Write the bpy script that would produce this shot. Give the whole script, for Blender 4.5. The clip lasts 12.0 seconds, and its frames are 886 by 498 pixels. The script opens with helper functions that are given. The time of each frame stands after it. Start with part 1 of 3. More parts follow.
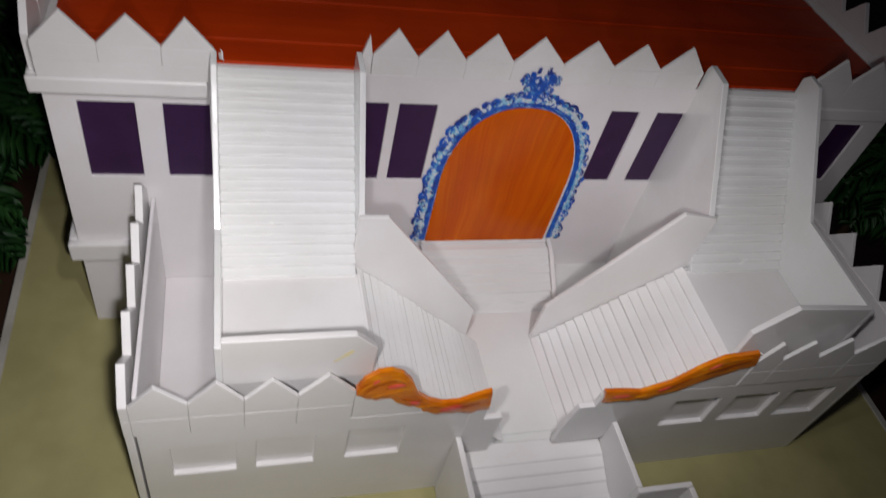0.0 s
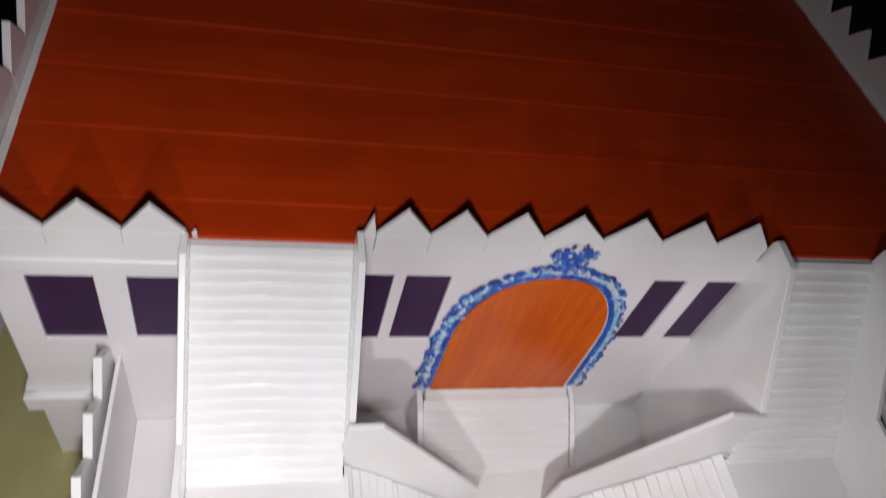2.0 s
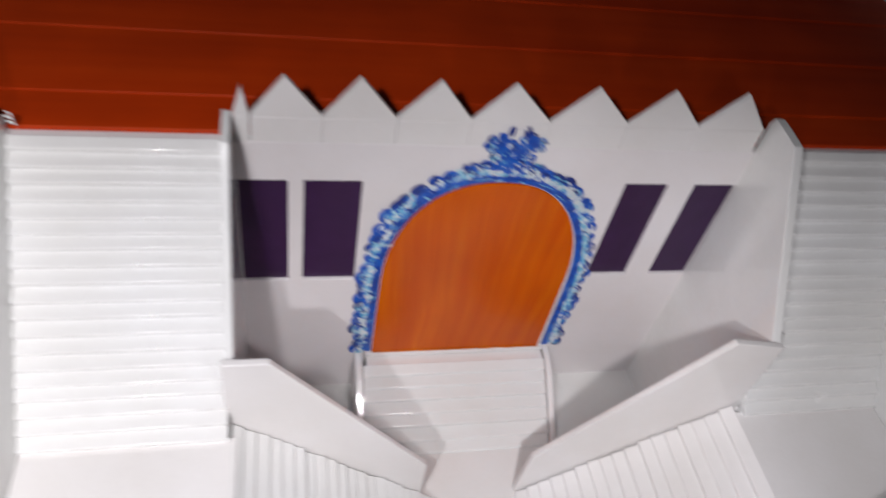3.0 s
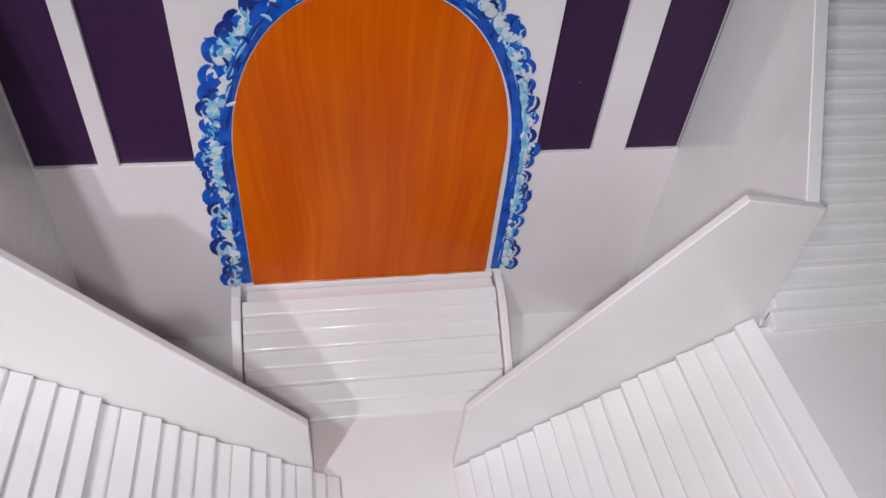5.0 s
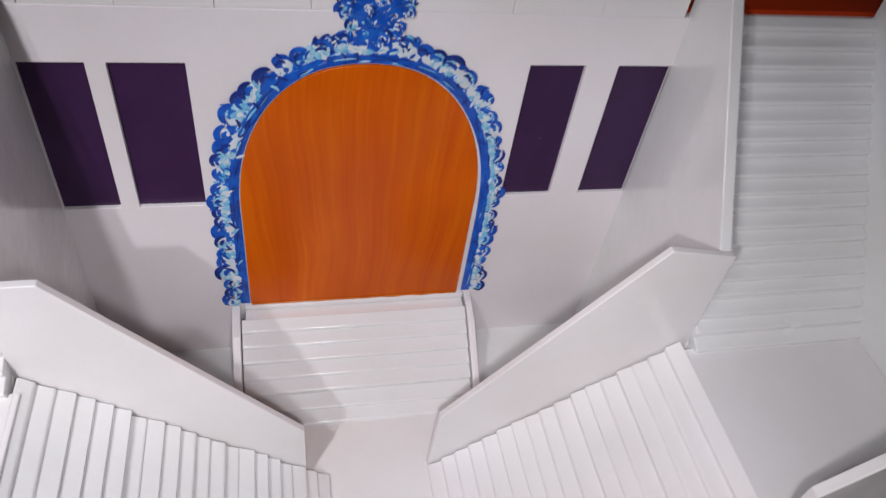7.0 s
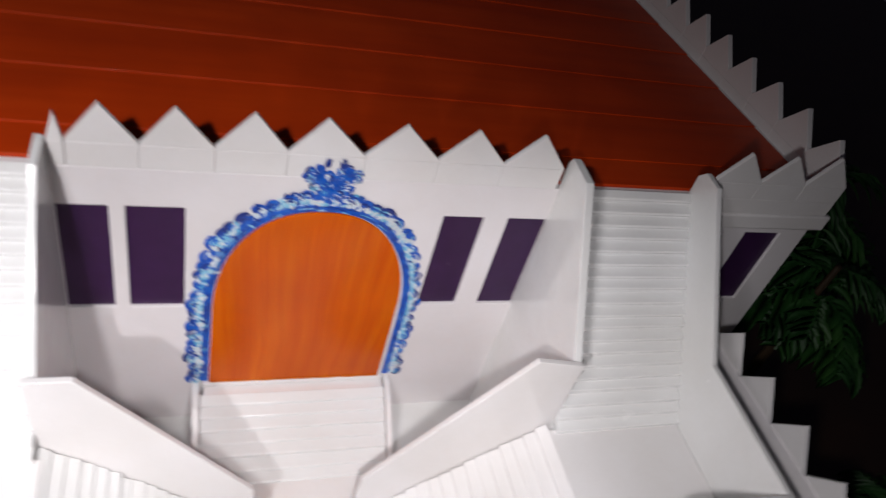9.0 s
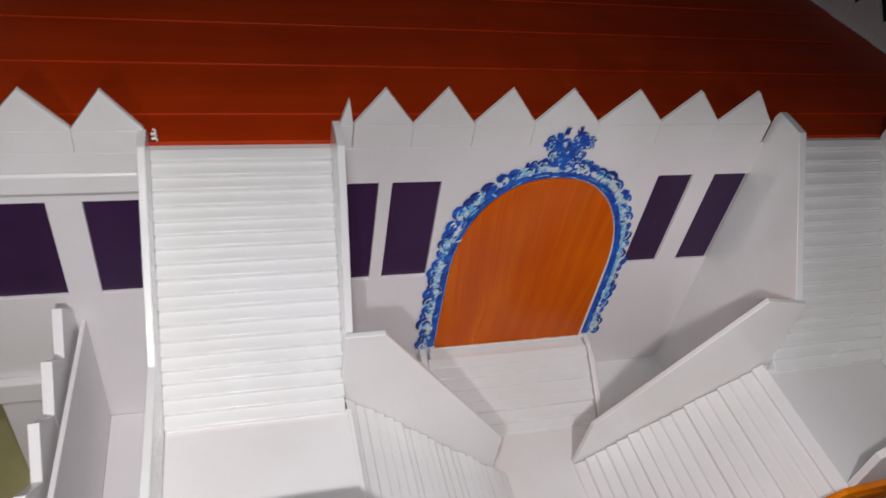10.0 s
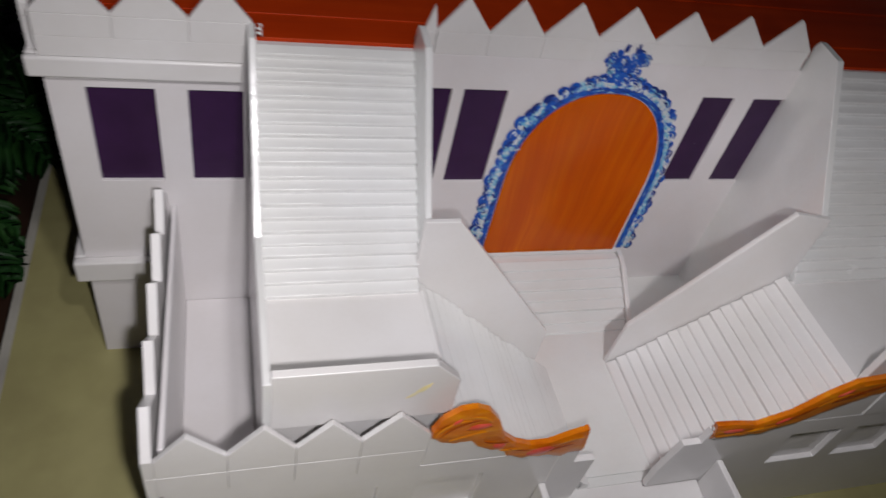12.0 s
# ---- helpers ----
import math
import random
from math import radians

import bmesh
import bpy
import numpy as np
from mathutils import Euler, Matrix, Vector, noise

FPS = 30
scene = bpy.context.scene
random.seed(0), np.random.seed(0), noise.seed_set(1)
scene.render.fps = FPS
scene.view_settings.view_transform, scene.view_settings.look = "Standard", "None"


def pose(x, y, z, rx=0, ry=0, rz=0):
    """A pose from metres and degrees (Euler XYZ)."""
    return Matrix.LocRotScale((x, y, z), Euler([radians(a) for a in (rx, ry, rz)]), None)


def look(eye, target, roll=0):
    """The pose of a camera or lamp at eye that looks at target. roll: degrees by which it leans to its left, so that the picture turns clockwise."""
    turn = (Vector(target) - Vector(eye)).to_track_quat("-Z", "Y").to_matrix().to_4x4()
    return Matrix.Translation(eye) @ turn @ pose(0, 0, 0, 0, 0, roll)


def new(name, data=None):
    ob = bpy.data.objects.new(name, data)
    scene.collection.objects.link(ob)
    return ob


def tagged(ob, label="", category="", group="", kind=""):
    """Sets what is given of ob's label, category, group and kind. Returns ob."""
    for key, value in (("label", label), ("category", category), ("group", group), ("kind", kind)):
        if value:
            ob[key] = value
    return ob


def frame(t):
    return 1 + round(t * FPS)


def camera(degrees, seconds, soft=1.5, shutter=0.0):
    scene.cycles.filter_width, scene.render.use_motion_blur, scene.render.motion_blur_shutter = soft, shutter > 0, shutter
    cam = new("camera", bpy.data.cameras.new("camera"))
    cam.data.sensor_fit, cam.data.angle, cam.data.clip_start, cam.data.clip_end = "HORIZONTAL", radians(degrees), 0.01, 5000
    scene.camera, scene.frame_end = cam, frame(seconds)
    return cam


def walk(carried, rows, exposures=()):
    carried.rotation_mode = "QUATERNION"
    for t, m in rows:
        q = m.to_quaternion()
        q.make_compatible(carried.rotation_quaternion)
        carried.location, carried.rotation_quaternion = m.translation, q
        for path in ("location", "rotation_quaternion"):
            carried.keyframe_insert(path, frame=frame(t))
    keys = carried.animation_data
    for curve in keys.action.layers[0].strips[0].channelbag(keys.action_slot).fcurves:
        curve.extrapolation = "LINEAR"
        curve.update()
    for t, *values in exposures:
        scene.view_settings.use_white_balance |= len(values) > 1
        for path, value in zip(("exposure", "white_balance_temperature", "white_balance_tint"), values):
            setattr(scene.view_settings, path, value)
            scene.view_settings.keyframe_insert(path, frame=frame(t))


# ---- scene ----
cam = camera(62.93, 12.0, soft=1.35, shutter=0.5)
PATH = [
    (0, (-0.1925, -0.3711, 0.4903), (-0.1374, -0.2433, 0.3466), 16.00),
    (0.5, (-0.1877, -0.3585, 0.4932), (-0.1294, -0.2464, 0.3381), 22.03),
    (1, (-0.1897, -0.3296, 0.4971), (-0.1319, -0.2236, 0.3377), 24.59),
    (1.5, (-0.1828, -0.2598, 0.5020), (-0.1317, -0.1572, 0.3381), 24.72),
    (2, (-0.1697, -0.2310, 0.5254), (-0.1196, -0.1096, 0.3745), 19.04),
    (2.5, (-0.1656, -0.2403, 0.4944), (-0.1210, -0.1070, 0.3521), 14.62),
    (3, (-0.0979, -0.2390, 0.4282), (-0.0551, -0.1064, 0.2847), 12.52),
    (3.5, (-0.0497, -0.2290, 0.3910), (-0.0080, -0.1062, 0.2388), 12.29),
    (3.7, (-0.0395, -0.2177, 0.3594), (-0.0058, -0.0945, 0.2054), 9.79),
    (5.5, (-0.0201, -0.2139, 0.3133), (0.0131, -0.0714, 0.1769), 5.82),
    (6, (-0.0240, -0.2128, 0.3155), (0.0119, -0.0728, 0.1772), 7.26),
    (6.5, (-0.0261, -0.2222, 0.3203), (0.0107, -0.0803, 0.1843), 7.63),
    (6.7, (-0.0286, -0.2258, 0.3343), (0.0102, -0.0876, 0.1951), 8.01),
    (8.3, (-0.0383, -0.2536, 0.4095), (0.0275, -0.1250, 0.2711), 23.49),
    (8.5, (-0.0300, -0.2565, 0.4169), (0.0383, -0.1294, 0.2784), 25.71),
    (9, (-0.0615, -0.2706, 0.4408), (0.0045, -0.1319, 0.3128), 17.88),
    (9.5, (-0.1258, -0.2877, 0.4357), (-0.0660, -0.1450, 0.3090), 11.31),
    (10, (-0.1651, -0.2852, 0.4292), (-0.1109, -0.1434, 0.2990), 10.93),
    (10.5, (-0.1743, -0.2921, 0.4178), (-0.1206, -0.1536, 0.2838), 11.41),
    (11, (-0.1810, -0.3022, 0.4136), (-0.1279, -0.1659, 0.2772), 10.97),
    (11.5, (-0.1787, -0.3128, 0.4128), (-0.1232, -0.1799, 0.2741), 11.66),
    (12, (-0.2138, -0.3208, 0.4262), (-0.1578, -0.1886, 0.2869), 14.69),
]
EXPOSURES = [(0.0, -0.35, 6500, 10), (0.5, -0.36, 6500, 10), (1.5, -0.24, 6450, 10), (2.0, -0.06, 6480, 11), (2.5, -0.14, 6500, 11), (3.0, -0.02, 6470, 11),
             (3.5, 0.04, 6460, 11), (5.5, -0.02, 6290, 13), (6.5, -0.06, 6290, 13), (8.5, 0.28, 6550, 11), (9.0, 0.32, 6550, 11), (9.5, 0.03, 6480, 11),
             (10.0, -0.31, 6510, 10), (10.5, -0.44, 6510, 10), (12.0, -0.46, 6510, 10)]
walk(cam, [(t, look(eye, target, roll)) for t, eye, target, roll in PATH], EXPOSURES)

# ---- light: a dark room, fixed stand-ins for one moving phone torch, faint night glow ----
world = bpy.data.worlds.new("night_room")
scene.world = world
world.use_nodes = True
world.node_tree.nodes["Background"].inputs[0].default_value = (0.62, 0.55, 0.80, 1)
world.node_tree.nodes["Background"].inputs[1].default_value = 0.013

# four spots added near the camera's path, each aimed at one area
TORCH_STAND_INS = [((-0.198, -0.319, 0.396), (-0.310, -0.180, 0.02), 4.9, 114, 0.006), ((-0.170, -0.256, 0.484), (-0.11, 0.15, 0.20), 3.4, 98, 0.010),
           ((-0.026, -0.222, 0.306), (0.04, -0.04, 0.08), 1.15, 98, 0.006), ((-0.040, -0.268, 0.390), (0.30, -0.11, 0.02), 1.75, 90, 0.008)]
for eye, aim, watts, cone, radius in TORCH_STAND_INS:
    torch_data = bpy.data.lights.new("torch_stand_in", "SPOT")
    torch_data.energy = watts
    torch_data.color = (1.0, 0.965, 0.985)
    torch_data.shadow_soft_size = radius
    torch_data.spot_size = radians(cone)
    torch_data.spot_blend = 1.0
    torch_stand_in = new("torch_stand_in", torch_data)
    torch_stand_in.matrix_world = look(eye, aim)

# ---- units: one model unit is the door's width, 0.10 m; heights count from the door sill ----
S, G = 0.1, 0.85


def P(x, y, z):
    return Vector((x * S, y * S, (z + G) * S))


# ---- materials ----
def node_material(name, rough=0.5, metal=0.0, coat=0.0, specular=0.5):
    m = bpy.data.materials.new(name)
    m.use_nodes = True
    nt = m.node_tree
    b = nt.nodes["Principled BSDF"]
    b.inputs["Roughness"].default_value = rough
    b.inputs["Metallic"].default_value = metal
    b.inputs["Coat Weight"].default_value = coat
    b.inputs["Specular IOR Level"].default_value = specular
    return m, nt, b


def add(nt, kind, **values):
    n = nt.nodes.new(kind)
    for key, value in values.items():
        n.inputs[key].default_value = value
    return n


def coords(nt, stretch=(1, 1, 1)):
    tc = nt.nodes.new("ShaderNodeTexCoord")
    mp = add(nt, "ShaderNodeMapping", Scale=stretch)
    nt.links.new(tc.outputs["Object"], mp.inputs["Vector"])
    return mp.outputs["Vector"]


def noise_tex(nt, vec, scale, detail=3.0, rough=0.55):
    n = add(nt, "ShaderNodeTexNoise", Scale=scale, Detail=detail, Roughness=rough)
    nt.links.new(vec, n.inputs["Vector"])
    return n.outputs["Fac"]


def ramp(nt, fac, stops):
    r = nt.nodes.new("ShaderNodeValToRGB")
    while len(r.color_ramp.elements) < len(stops):
        r.color_ramp.elements.new(0.5)
    for e, (pos, col) in zip(r.color_ramp.elements, stops):
        e.position, e.color = pos, (*col, 1)
    nt.links.new(fac, r.inputs["Fac"])
    return r.outputs["Color"]


def mix(nt, fac, a, b, kind="MIX"):
    m = nt.nodes.new("ShaderNodeMix")
    m.data_type, m.blend_type = "RGBA", kind
    for sock, v in ((m.inputs["Factor"], fac), (m.inputs["A"], a), (m.inputs["B"], b)):
        if hasattr(v, "is_output"):
            nt.links.new(v, sock)
        else:
            sock.default_value = v if isinstance(v, float) else (*v, 1)
    return m.outputs["Result"]


def bump(nt, b, height, strength, distance):
    n = add(nt, "ShaderNodeBump", Strength=strength, Distance=distance)
    nt.links.new(height, n.inputs["Height"])
    nt.links.new(n.outputs["Normal"], b.inputs["Normal"])
    return n


def white_paint(name="white_paint", base=(0.80, 0.79, 0.79), rough=0.32, wave=0.6, coat=0.25):
    """Gloss-painted white foam board: brush waviness, faint dirt, tiny specks."""
    m, nt, b = node_material(name, rough, coat=coat)
    v = coords(nt)
    dirt = ramp(nt, noise_tex(nt, v, 14, 4), [(0.35, (0.93, 0.92, 0.90)), (0.65, (1, 1, 1))])
    fine = ramp(nt, noise_tex(nt, v, 420, 2), [(0.3, (0.985, 0.983, 0.983)), (0.7, (1, 1, 1))])
    speck = nt.nodes.new("ShaderNodeTexVoronoi")
    speck.inputs["Scale"].default_value = 21
    nt.links.new(v, speck.inputs["Vector"])
    dots = ramp(nt, speck.outputs["Distance"], [(0.0, (0.22, 0.19, 0.18)), (0.009, (0.25, 0.22, 0.2)), (0.014, (1, 1, 1))])
    c = mix(nt, 1.0, base, dirt, "MULTIPLY")
    c = mix(nt, 1.0, c, fine, "MULTIPLY")
    c = mix(nt, 0.9, c, dots, "MULTIPLY")
    nt.links.new(c, b.inputs["Base Color"])
    r = nt.nodes.new("ShaderNodeMapRange")
    r.inputs["To Min"].default_value, r.inputs["To Max"].default_value = rough - 0.1, rough + 0.14
    nt.links.new(noise_tex(nt, v, 30, 3), r.inputs["Value"])
    nt.links.new(r.outputs["Result"], b.inputs["Roughness"])
    n = bump(nt, b, noise_tex(nt, v, 90, 3), 0.3 * wave, 0.0006)
    nt.links.new(n.outputs["Normal"], b.inputs["Coat Normal"])
    return m


WHITE = white_paint()
PINKISH_WHITE = white_paint("pinkish_white", (0.80, 0.778, 0.793))  # faintly pink white for the facade, terrace sides and terrace floors
# cooler white for the court counters orange light bounced off the door
COURT = white_paint("bounce_offset_white", (0.785, 0.795, 0.79))
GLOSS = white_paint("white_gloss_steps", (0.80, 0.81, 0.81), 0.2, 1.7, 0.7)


def painted(name, cols, stretch, scale, rough, coat=0.3, bump_d=0.0003, detail=4.0, specular=0.5, dust=0.0):
    """Brushed paint: streaks of two or three tones along one direction."""
    m, nt, b = node_material(name, rough, coat=coat, specular=specular)
    v = coords(nt, stretch)
    streak = noise_tex(nt, v, scale, detail, 0.6)
    n = len(cols)
    c = ramp(nt, streak, [(0.3 + 0.4 * k / (n - 1), col) for k, col in enumerate(cols)])
    wide = ramp(nt, noise_tex(nt, coords(nt), 22, 3), [(0.3, (0.82, 0.8, 0.8)), (0.7, (1, 1, 1))])
    c = mix(nt, 1.0, c, wide, "MULTIPLY")
    if dust:  # scattered grains of pale dust
        grain = add(nt, "ShaderNodeTexVoronoi", Scale=dust)
        nt.links.new(coords(nt), grain.inputs["Vector"])
        c = mix(nt, ramp(nt, grain.outputs["Distance"], [(0.012, (1, 1, 1)), (0.022, (0, 0, 0))]), c, (0.40, 0.36, 0.42))
    nt.links.new(c, b.inputs["Base Color"])
    bump(nt, b, streak, 0.4, bump_d)
    return m



def door_paint():
    """Orange gloss paint laid on in long vertical brush strokes."""
    m, nt, b = node_material("orange_door_paint", 0.2, coat=0.0, specular=0.2)
    def fan(stretch):
        """Strokes that lean outwards a little from the foot of the door."""
        tc = nt.nodes.new("ShaderNodeTexCoord")
        sp = nt.nodes.new("ShaderNodeSeparateXYZ")
        nt.links.new(tc.outputs["Object"], sp.inputs[0])
        k = add(nt, "ShaderNodeMath")
        k.operation = "MULTIPLY_ADD"
        nt.links.new(sp.outputs["Z"], k.inputs[0])
        k.inputs[1].default_value, k.inputs[2].default_value = -1.6, 1.24
        x = add(nt, "ShaderNodeMath")
        x.operation = "MULTIPLY"
        nt.links.new(sp.outputs["X"], x.inputs[0])
        nt.links.new(k.outputs[0], x.inputs[1])
        sway = add(nt, "ShaderNodeMath")
        sway.operation = "MULTIPLY_ADD"
        nt.links.new(noise_tex(nt, coords(nt), 12, 1), sway.inputs[0])
        sway.inputs[1].default_value = 0.012
        nt.links.new(x.outputs[0], sway.inputs[2])
        co = nt.nodes.new("ShaderNodeCombineXYZ")
        nt.links.new(sway.outputs[0], co.inputs["X"])
        nt.links.new(sp.outputs["Y"], co.inputs["Y"])
        nt.links.new(sp.outputs["Z"], co.inputs["Z"])
        mp = add(nt, "ShaderNodeMapping", Scale=stretch)
        nt.links.new(co.outputs[0], mp.inputs["Vector"])
        return mp.outputs["Vector"]
    hair = noise_tex(nt, fan((1, 1, 0.02)), 480, 4, 0.62)
    wide = noise_tex(nt, fan((1, 1, 0.07)), 130, 3, 0.55)
    patch = noise_tex(nt, coords(nt, (1, 1, 0.5)), 34, 2, 0.5)
    a = ramp(nt, hair, [(0.30, (0.56, 0.076, 0.0)), (0.50, (0.63, 0.104, 0.0)), (0.62, (0.67, 0.128, 0.0)), (0.76, (0.76, 0.20, 0.002))])
    c = ramp(nt, wide, [(0.34, (0.56, 0.074, 0.0)), (0.52, (0.64, 0.110, 0.0)), (0.70, (0.74, 0.18, 0.0))])
    d = mix(nt, 0.42, a, c)
    d = mix(nt, 1.0, d, ramp(nt, patch, [(0.3, (0.84, 0.78, 0.8)), (0.7, (1, 1, 1))]), "MULTIPLY")
    nt.links.new(d, b.inputs["Base Color"])
    bump(nt, b, hair, 0.5, 0.0003)
    return m


ORANGE = door_paint()
ORANGE_GLUE = painted("orange_glue", [(0.50, 0.10, 0.004), (0.70, 0.20, 0.02)], (1, 1, 1), 160, 0.12, 0.8, specular=0.7)
ROOF = painted("red_roof_paint", [(0.43, 0.032, 0.001), (0.49, 0.039, 0.001), (0.54, 0.048, 0.002)], (0.06, 1, 1), 60, 0.5, 0.04, 0.0001, specular=0.25)
PURPLE = painted("purple_window_paint", [(0.030, 0.006, 0.047), (0.042, 0.010, 0.064)], (1, 1, 1), 60, 0.5, 0.0, dust=70)
GOLD = painted("ochre_gold_paint", [(0.56, 0.105, 0.001), (0.72, 0.175, 0.001), (0.79, 0.215, 0.002), (0.88, 0.33, 0.006)], (0.45, 1, 1.2), 110, 0.32, 0.35, 0.0018)
RED = painted("red_accent_paint", [(0.74, 0.065, 0.035), (0.84, 0.16, 0.11)], (1, 1, 1), 160, 0.3)
BLUE = painted("cobalt_blue_paint", [(0.001, 0.045, 0.34), (0.002, 0.088, 0.52), (0.006, 0.15, 0.64)], (1, 1, 1), 200, 0.3)
DEEP = painted("navy_blue_paint", [(0.003, 0.018, 0.17), (0.006, 0.04, 0.30)], (1, 1, 1), 260, 0.3)
SKYBLUE = painted("pale_blue_paint", [(0.04, 0.36, 0.68), (0.24, 0.58, 0.78), (0.60, 0.76, 0.83)], (1, 1, 1), 300, 0.3)
STROKE = painted("white_stroke_paint", [(0.60, 0.72, 0.79), (0.76, 0.80, 0.82)], (1, 1, 1), 200, 0.3)
AMBER = painted("amber_stroke_paint", [(0.84, 0.24, 0.003), (0.88, 0.33, 0.008)], (1, 1, 1), 160, 0.35, 0.1)
RUST = painted("rust_stroke_paint", [(0.30, 0.04, 0.003), (0.46, 0.085, 0.005)], (1, 1, 1), 160, 0.35, 0.1)
YELLOW = painted("yellow_paint_smear", [(0.80, 0.66, 0.24), (0.80, 0.75, 0.50)], (1, 1, 1), 200, 0.4, 0.0)
LAWN = painted("khaki_board_paint", [(0.39, 0.362, 0.16), (0.45, 0.42, 0.195)], (1, 1, 1), 16, 0.55, 0.05)
FLOOR = painted("dark_brown_floor", [(0.02, 0.011, 0.007), (0.04, 0.018, 0.010)], (0.2, 1, 1), 8, 0.5, 0.1)
RIM = painted("pale_board_rim", [(0.42, 0.41, 0.36), (0.55, 0.54, 0.48)], (1, 1, 1), 40, 0.5, 0.0)


# ---- mesh tools ----
def soft_edges(bm, width):
    if width:
        edges = [e for e in bm.edges if len(e.link_faces) == 2 and e.calc_face_angle(0) > 0.5]
        done = bmesh.ops.bevel(bm, geom=edges, offset=width * S, segments=3, profile=0.55, affect="EDGES", clamp_overlap=True)
        for f in done["faces"]:
            f.smooth = True


def prism(outline, axis, a, b, bm=None):
    """An outline in the plane across the axis, drawn out from a to b. Axis y: (x, z); x: (y, z); z: (x, y)."""
    bm = bm or bmesh.new()
    put = {"y": lambda u, v, d: P(u, d, v), "x": lambda u, v, d: P(d, u, v), "z": lambda u, v, d: P(u, v, d)}[axis]
    one = [bm.verts.new(put(u, v, a)) for u, v in outline]
    two = [bm.verts.new(put(u, v, b)) for u, v in outline]
    faces = [bm.faces.new(one), bm.faces.new(two[::-1])]
    for i in range(len(one)):
        j = (i + 1) % len(one)
        faces.append(bm.faces.new((one[j], one[i], two[i], two[j])))
    bmesh.ops.recalc_face_normals(bm, faces=bm.faces[:])
    return bm


def block(x0, x1, y0, y1, z0, z1, bm=None):
    return prism([(x0, y0), (x1, y0), (x1, y1), (x0, y1)], "z", z0, z1, bm)


def part(name, bm, material, parent=None, label="", soft=0.006):
    soft_edges(bm, soft)
    me = bpy.data.meshes.new(name)
    bm.normal_update()
    bm.to_mesh(me)
    bm.free()
    me.materials.append(material)
    ob = new(name, me)
    ob.parent = parent
    if label:
        ob["label"] = label
    return ob


def thing(name, label, category, group="", kind=""):
    return tagged(new(name), label, category, group, kind)


def holed_wall(x0, x1, z0, z1, y0, y1, holes):
    """A board in the x-z plane with rectangular openings through it."""
    xs = sorted({x0, x1, *(v for h in holes for v in h[:2])})
    zs = sorted({z0, z1, *(v for h in holes for v in h[2:])})
    solid = {}
    for i in range(len(xs) - 1):
        for k in range(len(zs) - 1):
            cx, cz = (xs[i] + xs[i + 1]) / 2, (zs[k] + zs[k + 1]) / 2
            solid[i, k] = not any(a < cx < b and c < cz < d for a, b, c, d in holes)
    bm = bmesh.new()
    v = {(i, k, n): bm.verts.new(P(x, y, z)) for i, x in enumerate(xs) for k, z in enumerate(zs) for n, y in enumerate((y0, y1))}
    for (i, k), full in solid.items():
        if not full:
            continue
        for n in (0, 1):
            bm.faces.new((v[i, k, n], v[i + 1, k, n], v[i + 1, k + 1, n], v[i, k + 1, n]))
        for di, dk, a, b in ((-1, 0, (i, k), (i, k + 1)), (1, 0, (i + 1, k), (i + 1, k + 1)), (0, -1, (i, k), (i + 1, k)), (0, 1, (i, k + 1), (i + 1, k + 1))):
            if not solid.get((i + di, k + dk), False):
                bm.faces.new((v[*a, 0], v[*b, 0], v[*b, 1], v[*a, 1]))
    bmesh.ops.delete(bm, geom=[w for w in bm.verts if not w.link_faces], context="VERTS")
    bmesh.ops.recalc_face_normals(bm, faces=bm.faces[:])
    return bm


def merlon(name, axis, a, b, zb, zm, zv, zt, d0, d1, parent, tip=0.5):
    """A pointed battlement plate between a and b, scored across at zm."""
    g, cut = 0.0007, random.Random(int(1000 * abs(a) + 7 * d0))
    tip, zt, zv = tip + cut.uniform(-0.035, 0.035), zt + cut.uniform(-0.008, 0.008), zv + cut.uniform(-0.006, 0.006)
    d0, d1 = d0 - cut.uniform(0.0, 0.0015), d1 + cut.uniform(-0.001, 0.001)
    bm = prism([(a + g, zb), (b - g, zb), (b - g, zm - 0.0005), (a + g, zm - 0.0005)], axis, d0, d1)
    prism([(a + g, zm + 0.0005), (b - g, zm + 0.0005), (b - g, zv), (a + (b - a) * tip, zt), (a + g, zv)], axis, d0, d1, bm)
    return part(name, bm, WHITE, parent, soft=0.0025)


# ---- the board that the model stands on, and the floor below ----
ground = tagged(part("ground", block(-3.54, 3.54, -4.4, 5.4, -0.95, -0.85), LAWN, soft=0),
                "khaki-green painted board under the white model palace", "board", kind="structure")
for x0, x1, y0, y1 in ((-3.60, -3.54, -4.46, 5.46), (3.54, 3.60, -4.46, 5.46), (-3.54, 3.54, -4.46, -4.4), (-3.54, 3.54, 5.4, 5.46)):
    part("rim", block(x0, x1, y0, y1, -0.968, -0.835), RIM, ground, "pale painted board edge")
floor = tagged(part("floor", block(-16, 16, -16, 18, -1.2, -0.97), FLOOR, soft=0), "dark brown floor in the unlit room", "floor", kind="structure")

# ---- the palace ----
LEFT, RIGHT = -2.96, 3.05  # the ends of the hand-cut main block
palace = thing("palace_model", "white painted foam-board model palace with red roof and purple windows", "model building")
WINDOWS = [(-2.79, -2.478, 0.645, 1.23), (-2.325, -2.058, 0.645, 1.23), (-1.176, -0.962, 0.627, 1.290), (-0.893, -0.637, 0.627, 1.290),
           (0.622, 0.850, 0.627, 1.290), (0.987, 1.213, 0.627, 1.290), (2.145, 2.425, 0.655, 1.24), (2.585, 2.855, 0.655, 1.24)]
part("facade", holed_wall(LEFT, RIGHT, -0.85, 1.50, 0.0, 0.045, WINDOWS), PINKISH_WHITE, palace, soft=0.004)
